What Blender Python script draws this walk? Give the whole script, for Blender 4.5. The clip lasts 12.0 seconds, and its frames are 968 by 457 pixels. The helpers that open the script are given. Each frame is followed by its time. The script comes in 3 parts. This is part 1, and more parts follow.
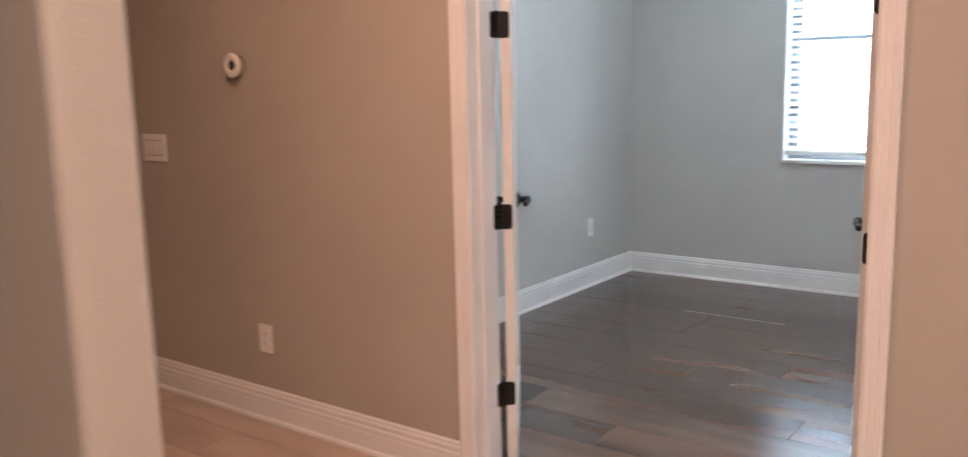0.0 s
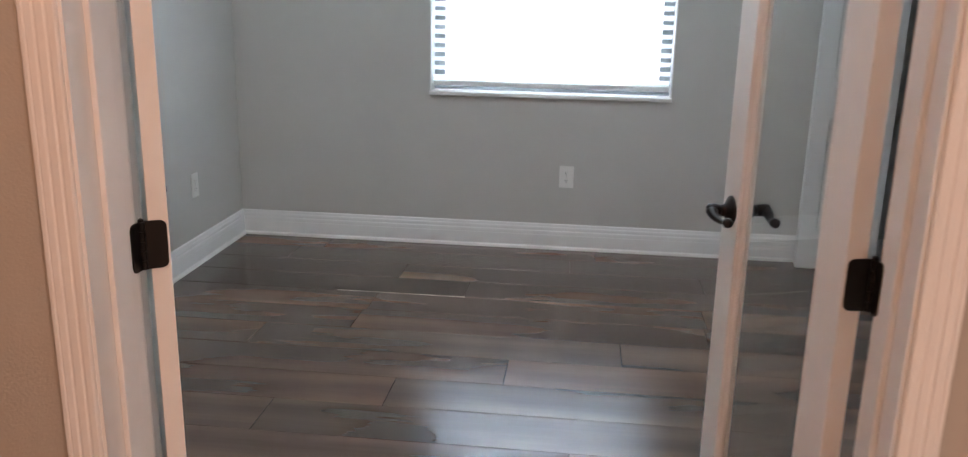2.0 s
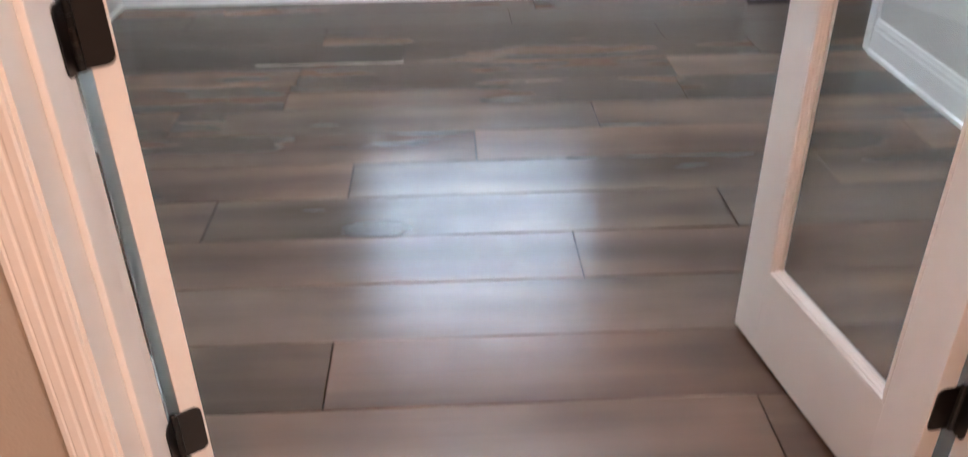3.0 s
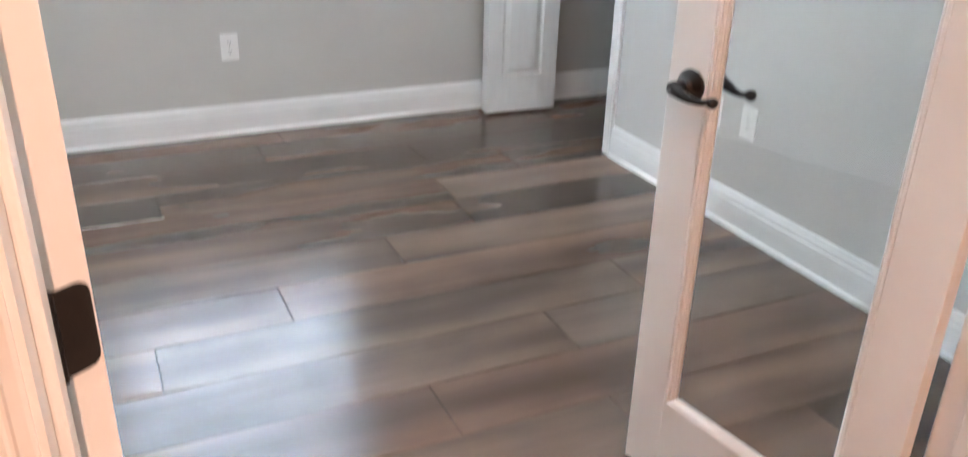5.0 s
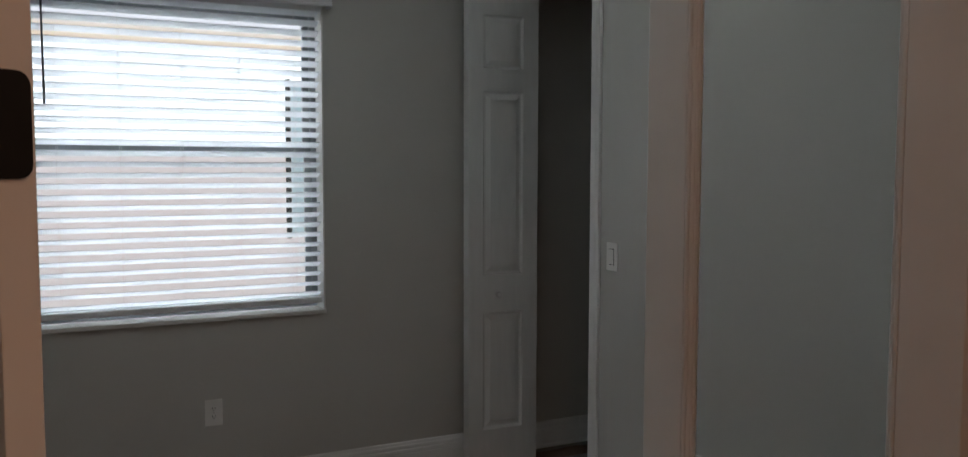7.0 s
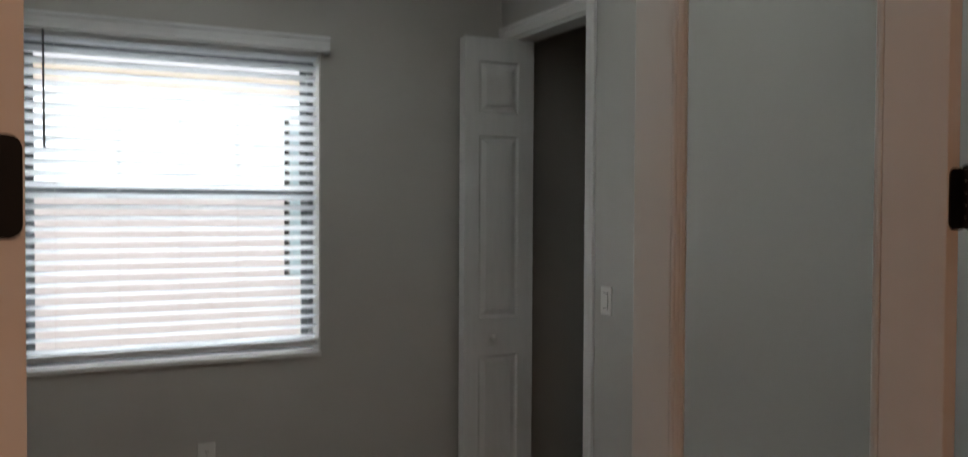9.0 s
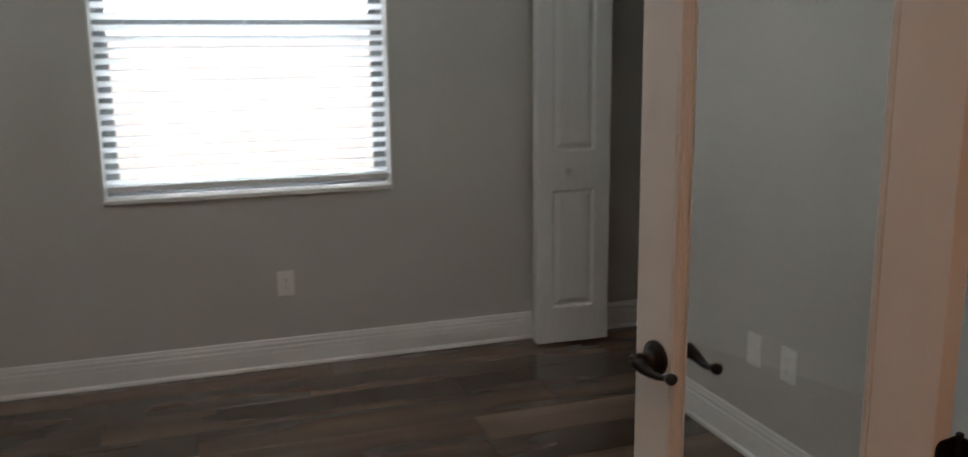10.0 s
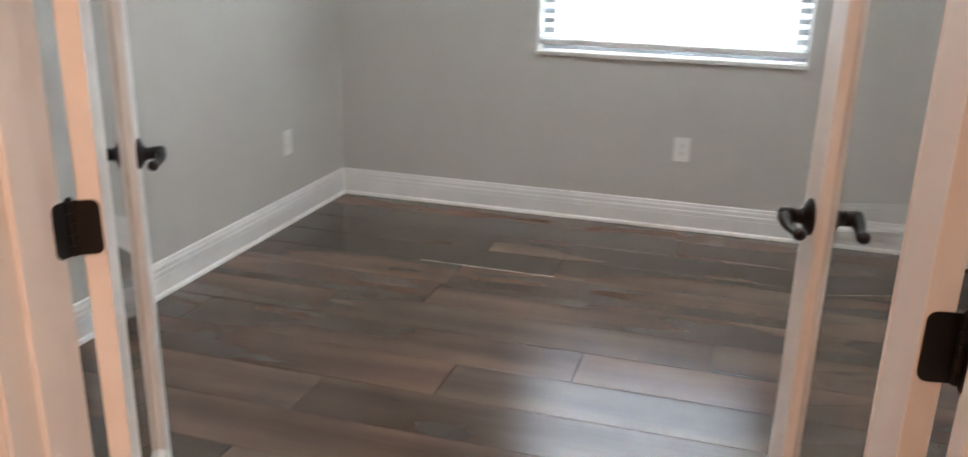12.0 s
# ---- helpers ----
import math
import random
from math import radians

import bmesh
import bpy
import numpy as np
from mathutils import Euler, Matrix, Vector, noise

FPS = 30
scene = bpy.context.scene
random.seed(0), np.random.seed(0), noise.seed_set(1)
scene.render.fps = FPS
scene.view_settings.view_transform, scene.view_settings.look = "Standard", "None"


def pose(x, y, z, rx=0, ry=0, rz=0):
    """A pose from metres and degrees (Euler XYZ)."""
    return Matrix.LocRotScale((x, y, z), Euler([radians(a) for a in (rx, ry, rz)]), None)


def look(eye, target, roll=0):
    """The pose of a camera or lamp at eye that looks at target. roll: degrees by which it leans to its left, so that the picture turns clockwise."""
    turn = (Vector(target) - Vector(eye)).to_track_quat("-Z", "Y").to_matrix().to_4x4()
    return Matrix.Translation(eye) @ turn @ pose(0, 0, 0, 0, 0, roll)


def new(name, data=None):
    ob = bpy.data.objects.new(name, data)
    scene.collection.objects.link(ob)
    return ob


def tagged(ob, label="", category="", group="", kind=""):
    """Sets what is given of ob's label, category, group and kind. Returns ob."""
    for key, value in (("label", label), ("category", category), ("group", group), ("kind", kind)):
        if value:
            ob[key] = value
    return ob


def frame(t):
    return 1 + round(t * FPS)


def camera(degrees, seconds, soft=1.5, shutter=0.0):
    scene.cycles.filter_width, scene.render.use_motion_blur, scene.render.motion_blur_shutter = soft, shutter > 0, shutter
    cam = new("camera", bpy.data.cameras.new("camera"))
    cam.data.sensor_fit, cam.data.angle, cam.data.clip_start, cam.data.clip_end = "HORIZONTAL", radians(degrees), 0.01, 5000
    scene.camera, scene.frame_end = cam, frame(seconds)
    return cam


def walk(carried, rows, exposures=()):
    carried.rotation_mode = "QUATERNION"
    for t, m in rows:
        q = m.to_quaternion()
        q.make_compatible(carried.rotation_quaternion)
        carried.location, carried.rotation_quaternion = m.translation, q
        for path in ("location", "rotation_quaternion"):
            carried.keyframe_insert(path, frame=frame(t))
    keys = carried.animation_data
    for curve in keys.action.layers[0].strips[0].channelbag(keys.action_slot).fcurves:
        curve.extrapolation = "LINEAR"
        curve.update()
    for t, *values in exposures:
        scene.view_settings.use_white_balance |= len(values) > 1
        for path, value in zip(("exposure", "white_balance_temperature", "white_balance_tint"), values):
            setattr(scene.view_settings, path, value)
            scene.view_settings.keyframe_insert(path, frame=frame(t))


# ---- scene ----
cam = camera(58.3, 12.0, soft=1.15, shutter=0.4)
PATH = [
    (0, (2.958, -5.834, 1.402), (1.782, -4.249, 1.078), -1.3),
    (0.5, (2.688, -5.528, 1.394), (1.781, -3.779, 1.051), 0.1),
    (1, (2.4, -5.302, 1.403), (1.81, -3.425, 1.046), 0.7),
    (1.5, (2.146, -5.050, 1.41), (1.840, -3.122, 0.970), 0.8),
    (2, (1.968, -4.772, 1.389), (1.753, -2.853, 0.87), 1.2),
    (2.5, (1.776, -4.531, 1.353), (1.725, -2.657, 0.656), -0.4),
    (3, (1.646, -4.386, 1.275), (1.71, -2.674, 0.243), -0.7),
    (3.2, (1.621, -4.326, 1.25), (1.744, -2.663, 0.146), -0.5),
    (4.8, (1.264, -4.136, 1.335), (2.001, -2.529, 0.397), 1.7),
    (5, (1.26, -4.12, 1.369), (2.041, -2.48, 0.532), 1.6),
    (5.5, (1.244, -4.117, 1.444), (2.078, -2.389, 0.878), 0.7),
    (6, (1.243, -4.131, 1.507), (2.103, -2.374, 1.098), 0.1),
    (6.5, (1.243, -4.139, 1.545), (2.119, -2.362, 1.273), 0.2),
    (7, (1.249, -4.158, 1.573), (2.134, -2.37, 1.432), 0.1),
    (7.2, (1.252, -4.163, 1.583), (2.136, -2.372, 1.482), 0.1),
    (8.8, (1.266, -4.178, 1.61), (2.144, -2.381, 1.623), 0.3),
    (9, (1.258, -4.187, 1.592), (2.146, -2.395, 1.542), 0.3),
    (9.5, (1.335, -4.187, 1.538), (2.237, -2.42, 1.286), 0.3),
    (10, (1.527, -4.179, 1.484), (2.142, -2.316, 1.097), -0.7),
    (10.5, (1.71, -4.179, 1.439), (2.114, -2.284, 0.942), 0.4),
    (11, (1.843, -4.302, 1.426), (2.122, -2.394, 0.895), 1.5),
    (11.5, (1.98, -4.404, 1.432), (1.906, -2.494, 0.843), 1.5),
    (12, (2.178, -4.404, 1.378), (1.632, -2.584, 0.758), 1.4),
]
EXPOSURES = [(0.0, 1.48, 5700, 8), (0.5, 1.37, 5650, 9), (1.0, 1.08, 5700, 9), (1.5, 0.76, 5900, 9), (2.0, 1.14, 5900, 9), (2.5, 1.50, 5850, 9), (3.0, 1.85, 5800, 9), (5.0, 2.10, 5950, 9), (5.5, 1.63, 5950, 9), (6.0, 0.68, 6200, 10), (6.5, -0.52, 6500, 10), (7.0, -0.80, 6500, 10), (9.0, -0.50, 6800, 10), (9.5, -0.26, 6900, 10), (10.0, 0.00, 6800, 10), (10.5, 0.57, 6900, 10), (11.0, 0.78, 6600, 10), (11.5, 1.22, 6450, 10), (12.0, 1.42, 6400, 10)]
walk(cam, [(t, look(eye, aim, roll)) for t, eye, aim, roll in PATH], EXPOSURES)

# ---- plan (metres): back wall on y = 0, left wall on x = 0, hall south of the door wall ----
XR, CEIL = 3.43, 2.87
ROOM_Y, HALL_Y = -3.382, -3.53
JL, JR, HEAD = 1.195, 2.452, 2.445
WX0, WX1, WZ0, WZ1 = 1.120, 2.43, 0.873, 2.363
CY0, CY1, CHEAD = -0.857, -0.062, 2.482
HX0, HX1, HS = -1.7, 4.5, -7.6
PEND = (1.888, -5.28, -5.162)

# ---- world and lights ----
world = bpy.data.worlds.new("world")
scene.world = world
world.use_nodes = True
wn = world.node_tree.nodes
sky = wn.new("ShaderNodeTexSky")
sky.sky_type, sky.sun_disc = "NISHITA", False
sky.sun_elevation, sky.sun_rotation = radians(48), radians(200)
wn["Background"].inputs["Strength"].default_value = 0.12
world.node_tree.links.new(sky.outputs[0], wn["Background"].inputs["Color"])


def area_lamp(name, eye, target, sx, sy, watts, colour):
    data = bpy.data.lights.new(name, "AREA")
    data.shape, data.size, data.size_y, data.energy, data.color = "RECTANGLE", sx, sy, watts, colour
    ob = new(name, data)
    ob.matrix_world = look(eye, target)
    return ob


WARM, ENTRY = (1.0, 0.50, 0.29), (1.0, 0.665, 0.51)
area_lamp("hall_lamp", (1.35, -4.75, 2.84), (1.35, -4.74, 0), 0.35, 0.35, 10, WARM)
area_lamp("entry_lamp", (3.5, -5.9, 2.84), (3.5, -5.89, 0), 0.4, 0.4, 29, ENTRY)

sky_in = area_lamp("window_skylight", (1.77, -0.075, 1.10), (1.77, -0.075 - math.cos(radians(46)), 1.10 + math.sin(radians(46))), 1.25, 0.12, 20.5, (0.86, 0.935, 0.96))
sky_in.data.spread = radians(72)

sun = bpy.data.lights.new("sun", "SUN")
sun.energy, sun.angle, sun.color = 2.5, radians(0.6), (1.0, 0.95, 0.88)
new("sun", sun).matrix_world = look((0, 0, 0), (0.22, 0.64, -0.74))


# ---- materials ----
def nodes_of(name):
    m = bpy.data.materials.new(name)
    m.use_nodes = True
    return m, m.node_tree.nodes, m.node_tree.links, m.node_tree.nodes["Principled BSDF"]


def paint(name, colour, rough=0.5, vary=0.05, scale=2.5, bump=0.05, bump_scale=260, metal=0.0, stretch=(1, 1, 1), spec=0.5):
    """Paint or plain stuff: slow mottling, fine grain, fine relief."""
    m, n, l, b = nodes_of(name)
    tc = n.new("ShaderNodeTexCoord")
    mp = n.new("ShaderNodeMapping")
    mp.inputs["Scale"].default_value = stretch
    l.new(tc.outputs["Object"], mp.inputs["Vector"])
    a = n.new("ShaderNodeTexNoise")
    a.inputs["Scale"].default_value, a.inputs["Detail"].default_value = scale, 5
    f = n.new("ShaderNodeTexNoise")
    f.inputs["Scale"].default_value, f.inputs["Detail"].default_value = bump_scale, 3
    for t in (a, f):
        l.new(mp.outputs["Vector"], t.inputs["Vector"])
    r = n.new("ShaderNodeValToRGB")
    r.color_ramp.elements[0].position, r.color_ramp.elements[1].position = 0.3, 0.7
    r.color_ramp.elements[0].color = (*[c * (1 - vary) for c in colour], 1)
    r.color_ramp.elements[1].color = (*[min(1, c * (1 + vary)) for c in colour], 1)
    l.new(a.outputs["Fac"], r.inputs["Fac"])
    l.new(r.outputs["Color"], b.inputs["Base Color"])
    mr = n.new("ShaderNodeMapRange")
    mr.inputs["To Min"].default_value, mr.inputs["To Max"].default_value = rough * 0.88, min(1, rough * 1.12)
    l.new(a.outputs["Fac"], mr.inputs["Value"])
    l.new(mr.outputs["Result"], b.inputs["Roughness"])
    b.inputs["Metallic"].default_value = metal
    b.inputs["Specular IOR Level"].default_value = spec
    bp = n.new("ShaderNodeBump")
    bp.inputs["Strength"].default_value, bp.inputs["Distance"].default_value = bump, 0.004
    l.new(f.outputs["Fac"], bp.inputs["Height"])
    l.new(bp.outputs["Normal"], b.inputs["Normal"])
    return m


HALLP = paint("hall_paint", (0.465, 0.43, 0.375), 0.62, 0.035, 1.6, 0.22, 170)
WALL = paint("wall_paint", (0.552, 0.541, 0.510), 0.62, 0.035, 1.6, 0.22, 170)
CEILM = paint("ceiling_paint", (0.87, 0.87, 0.86), 0.8, 0.03, 2.0, 0.4, 90)
TRIM = paint("trim_paint", (0.80, 0.795, 0.78), 0.45, 0.03, 6, 0.06, 120)
DOORP = paint("door_paint", (0.78, 0.77, 0.745), 0.42, 0.03, 5, 0.06, 140)
BIFOLD = paint("bifold_paint", (0.78, 0.79, 0.78), 0.42, 0.03, 5, 0.12, 160, stretch=(6, 6, 1))
BLIND = paint("blind_white", (0.76, 0.77, 0.78), 0.45, 0.03, 8, 0.05, 120)
SLAT = paint("blind_slat", (0.78, 0.80, 0.82), 0.45, 0.03, 8, 0.05, 120)
# dark grey on window frame and sashes only; sill and returns use TRIM
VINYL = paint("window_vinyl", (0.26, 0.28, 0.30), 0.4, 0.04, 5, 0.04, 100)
PLATE = paint("plate_plastic", (0.82, 0.81, 0.78), 0.35, 0.02, 9, 0.02, 90)
SLOT = paint("slot_dark", (0.03, 0.03, 0.03), 0.6, 0.1, 9, 0.02, 90)
BRONZE = paint("oil_rubbed_bronze", (0.018, 0.015, 0.014), 0.32, 0.25, 25, 0.06, 180, metal=0.55)
HINGEM = paint("hinge_black", (0.006, 0.0055, 0.0055), 0.34, 0.25, 30, 0.08, 160, metal=0.0, spec=0.35)
STEEL = paint("brushed_steel", (0.55, 0.53, 0.50), 0.3, 0.08, 20, 0.05, 150, metal=0.9)
WAND = paint("wand_grey", (0.10, 0.10, 0.11), 0.4, 0.1, 12, 0.02, 90)
CORD = paint("cord", (0.8, 0.8, 0.8), 0.8, 0.05, 40, 0.1, 300)
SUB = paint("subfloor", (0.04, 0.035, 0.03), 0.9, 0.2, 4, 0.1, 60)
CLOSETM = paint("closet_paint", (0.46, 0.445, 0.41), 0.7, 0.035, 1.6, 0.2, 170)
GROUND = paint("lawn", (0.07, 0.10, 0.04), 0.9, 0.3, 3, 0.5, 40)


def let_light_through(m, colour, share):
    """Thin pale plastic: part of the light comes out on the far side."""
    n, l = m.node_tree.nodes, m.node_tree.links
    tr, mix = n.new("ShaderNodeBsdfTranslucent"), n.new("ShaderNodeMixShader")
    tr.inputs["Color"].default_value = (*colour, 1)
    mix.inputs["Fac"].default_value = share
    l.new(n["Principled BSDF"].outputs[0], mix.inputs[1])
    l.new(tr.outputs[0], mix.inputs[2])
    l.new(mix.outputs[0], n["Material Output"].inputs["Surface"])


let_light_through(SLAT, (0.94, 0.96, 0.98), 0.85)


def glass():
    m, n, l, b = nodes_of("clear_glass")
    b.inputs["Base Color"].default_value = (0.93, 0.945, 0.935, 1)
    b.inputs["Roughness"].default_value = 0.0
    b.inputs["IOR"].default_value = 1.47
    b.inputs["Transmission Weight"].default_value = 1.0
    return m


GLASS = glass()


def plank_wood(name, tones, sheen, vary=1.0):
    """Smoked oak laminate: tone by board, smoky bands along the board, cloudy stains, knots with checks, faint grain."""
    m, n, l, b = nodes_of(name)
    tc, oi = n.new("ShaderNodeTexCoord"), n.new("ShaderNodeObjectInfo")
    rnd = n.new("ShaderNodeTexWhiteNoise")
    rnd.noise_dimensions = "1D"
    l.new(oi.outputs["Random"], rnd.inputs["W"])
    off = n.new("ShaderNodeVectorMath")
    off.operation = "MULTIPLY"
    l.new(rnd.outputs["Color"], off.inputs[0])
    off.inputs[1].default_value = (37.0, 91.0, 53.0)
    add = n.new("ShaderNodeVectorMath")
    l.new(tc.outputs["Object"], add.inputs[0])
    l.new(off.outputs[0], add.inputs[1])

    def tex(scale_vec, scale, detail, rough=0.55, dist=0.0):
        mp = n.new("ShaderNodeMapping")
        mp.inputs["Scale"].default_value = scale_vec
        l.new(add.outputs[0], mp.inputs["Vector"])
        t = n.new("ShaderNodeTexNoise")
        t.inputs["Scale"].default_value, t.inputs["Detail"].default_value = scale, detail
        t.inputs["Roughness"].default_value, t.inputs["Distortion"].default_value = rough, dist
        l.new(mp.outputs[0], t.inputs["Vector"])
        return t

    def spread(socket, lo, hi):
        """The noise value 0 to 1 laid out evenly over lo to hi."""
        mr = n.new("ShaderNodeMapRange")
        mr.inputs["To Min"].default_value, mr.inputs["To Max"].default_value = lo, hi
        l.new(socket, mr.inputs["Value"])
        return mr.outputs["Result"]

    def sums(kind, a, z):
        mt = n.new("ShaderNodeMath")
        mt.operation = kind
        for k, v in enumerate((a, z)):
            if isinstance(v, (int, float)):
                mt.inputs[k].default_value = v
            else:
                l.new(v, mt.inputs[k])
        return mt.outputs[0]

    def mix(kind, fac, a, z):
        mx = n.new("ShaderNodeMix")
        mx.data_type, mx.blend_type = "RGBA", kind
        for key, v in (("Factor", fac), ("A", a), ("B", z)):
            if isinstance(v, (int, float)):
                mx.inputs[key].default_value = v
            else:
                l.new(v, mx.inputs[key])
        return mx.outputs["Result"]

    band = tex((0.22, 3.2, 1.0), 1.6, 1.5, 0.5)
    cloud = tex((0.8, 2.2, 1.0), 1.7, 2.0, 0.5)
    blotch = tex((2.0, 5.0, 1.0), 2.2, 2.0, 0.5)
    grain = tex((0.8, 34.0, 1.0), 2.0, 2.0, 0.5)
    ramp = n.new("ShaderNodeValToRGB")
    e = ramp.color_ramp.elements
    e[0].position, e[0].color = 0.0, tones[0]
    e[1].position, e[1].color = 1.0, tones[3]
    for pos, tone in ((0.35, tones[1]), (0.7, tones[2])):
        e.new(pos).color = tone
    l.new(oi.outputs["Random"], ramp.inputs["Fac"])
    c = mix("MULTIPLY", 1.0, ramp.outputs["Color"], spread(band.outputs["Fac"], 1 - 0.86 * vary, 1 + 0.86 * vary))
    c = mix("MULTIPLY", 1.0, c, spread(cloud.outputs["Fac"], 1 - 0.60 * vary, 1 + 0.60 * vary))
    c = mix("MULTIPLY", 1.0, c, spread(blotch.outputs["Fac"], 0.84, 1.16))
    c = mix("MULTIPLY", 1.0, c, spread(grain.outputs["Fac"], 0.90, 1.10))
    # knots: a few cells of a wide cell pattern, drawn out along the board and torn by the clouds
    warp = n.new("ShaderNodeVectorMath")
    warp.operation = "MULTIPLY_ADD"
    warp.inputs[1].default_value = (0.16, 0.07, 0.0)
    l.new(blotch.outputs["Color"], warp.inputs[0])
    l.new(add.outputs[0], warp.inputs[2])
    vmap = n.new("ShaderNodeMapping")
    vmap.inputs["Scale"].default_value = (0.95, 2.5, 0.01)
    l.new(warp.outputs[0], vmap.inputs["Vector"])
    vo = n.new("ShaderNodeTexVoronoi")
    vo.inputs["Scale"].default_value = 1.0
    l.new(vmap.outputs[0], vo.inputs["Vector"])
    near = sums("MULTIPLY", vo.outputs["Distance"], vo.outputs["Distance"])
    for width, depth in ((10.0, 0.34 * vary), (40.0, 0.22 * vary)):
        dark = sums("DIVIDE", depth, sums("ADD", sums("MULTIPLY", near, width), 1.0))
        c = mix("MULTIPLY", 1.0, c, sums("SUBTRACT", 1.0, dark))
    l.new(c, b.inputs["Base Color"])
    l.new(spread(cloud.outputs["Fac"], sheen[0], sheen[1]), b.inputs["Roughness"])
    b.inputs["Specular IOR Level"].default_value = 0.76
    return m


# pale colour that stands in for light caught on a board seam
GLINT = paint("edge_glint", (0.42, 0.39, 0.35), 0.4, 0.15, 30, 0.1, 200)
WOOD = plank_wood("plank_wood", ((0.082, 0.060, 0.046, 1), (0.110, 0.074, 0.053, 1), (0.136, 0.083, 0.059, 1), (0.162, 0.115, 0.086, 1)), (0.205, 0.255))
OAK = plank_wood("hall_oak", ((0.46, 0.37, 0.30, 1), (0.50, 0.40, 0.32, 1), (0.53, 0.42, 0.34, 1), (0.57, 0.46, 0.37, 1)), (0.25, 0.38), 0.35)


def outside_glow():
    """Backdrop beyond the window, hazy daylight put in as emission by height: pale house wall below, sky above."""
    m, n, l, b = nodes_of("outside_daylight")
    tc = n.new("ShaderNodeTexCoord")
    sep = n.new("ShaderNodeSeparateXYZ")
    l.new(tc.outputs["Object"], sep.inputs[0])
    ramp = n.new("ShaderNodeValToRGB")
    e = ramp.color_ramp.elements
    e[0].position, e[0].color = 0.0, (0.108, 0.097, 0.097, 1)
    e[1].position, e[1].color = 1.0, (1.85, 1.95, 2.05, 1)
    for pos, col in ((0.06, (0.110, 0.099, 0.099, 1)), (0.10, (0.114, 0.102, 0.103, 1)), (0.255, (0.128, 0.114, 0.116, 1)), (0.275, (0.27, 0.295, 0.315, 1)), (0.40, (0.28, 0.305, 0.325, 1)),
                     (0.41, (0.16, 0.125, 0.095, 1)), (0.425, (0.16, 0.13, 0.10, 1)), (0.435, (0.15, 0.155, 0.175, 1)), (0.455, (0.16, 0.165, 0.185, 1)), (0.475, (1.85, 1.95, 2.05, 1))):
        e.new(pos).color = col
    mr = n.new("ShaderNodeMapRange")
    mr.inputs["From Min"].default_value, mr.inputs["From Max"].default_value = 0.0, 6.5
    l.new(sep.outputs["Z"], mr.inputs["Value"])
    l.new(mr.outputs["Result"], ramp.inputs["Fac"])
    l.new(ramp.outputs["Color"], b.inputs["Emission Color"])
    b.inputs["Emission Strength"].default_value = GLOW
    b.inputs["Base Color"].default_value = (0.08, 0.08, 0.08, 1)
    b.inputs["Roughness"].default_value = 0.9
    return m


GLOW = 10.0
OUTSIDE = outside_glow()
# pane of the far house: its sky reflection is put in as emission
PANE_GLOW, pn, pl, pb = nodes_of("outside_pane_glow")
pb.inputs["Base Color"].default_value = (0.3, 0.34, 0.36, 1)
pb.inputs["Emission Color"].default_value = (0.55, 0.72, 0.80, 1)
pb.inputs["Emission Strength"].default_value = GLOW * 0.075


# ---- mesh helpers ----
def link(name, bm, material, parent=None, smooth=False):
    me = bpy.data.meshes.new(name)
    bmesh.ops.recalc_face_normals(bm, faces=bm.faces)
    if smooth:
        for f in bm.faces:
            f.smooth = True
    bm.to_mesh(me)
    bm.free()
    me.materials.append(material)
    ob = new(name, me)
    ob.parent = parent
    return ob


def part(name, bm, material, parent, label="", smooth=False):
    ob = link(name, bm, material, parent, smooth)
    if label:
        tagged(ob, label)
    return ob


def empty(name, m):
    ob = new(name)
    ob.matrix_basis = m
    return ob


def box(bm, x0, x1, y0, y1, z0, z1, bevel=0.0):
    vs = bmesh.ops.create_cube(bm, size=1)["verts"]
    for v in vs:
        v.co = Vector(((x0 + x1) / 2 + v.co.x * (x1 - x0), (y0 + y1) / 2 + v.co.y * (y1 - y0), (z0 + z1) / 2 + v.co.z * (z1 - z0)))
    if bevel:
        edges = list({e for v in vs for e in v.link_edges})
        bmesh.ops.bevel(bm, geom=edges, offset=bevel, segments=2, affect="EDGES", profile=0.6)
    return bm


def boxes(*dims, bevel=0.0):
    bm = bmesh.new()
    for d in dims:
        box(bm, *d, bevel=bevel)
    return bm


def extrude(profile, place, s0, s1, bm=None):
    """A profile of (u, v) points swept straight from s0 to s1; place(u, v, s) gives the point."""
    bm = bm or bmesh.new()
    a = [bm.verts.new(place(u, v, s0)) for u, v in profile]
    b = [bm.verts.new(place(u, v, s1)) for u, v in profile]
    k = len(profile)
    for i in range(k):
        bm.faces.new((a[i], a[(i + 1) % k], b[(i + 1) % k], b[i]))
    bm.faces.new(a)
    bm.faces.new(b)
    return bm


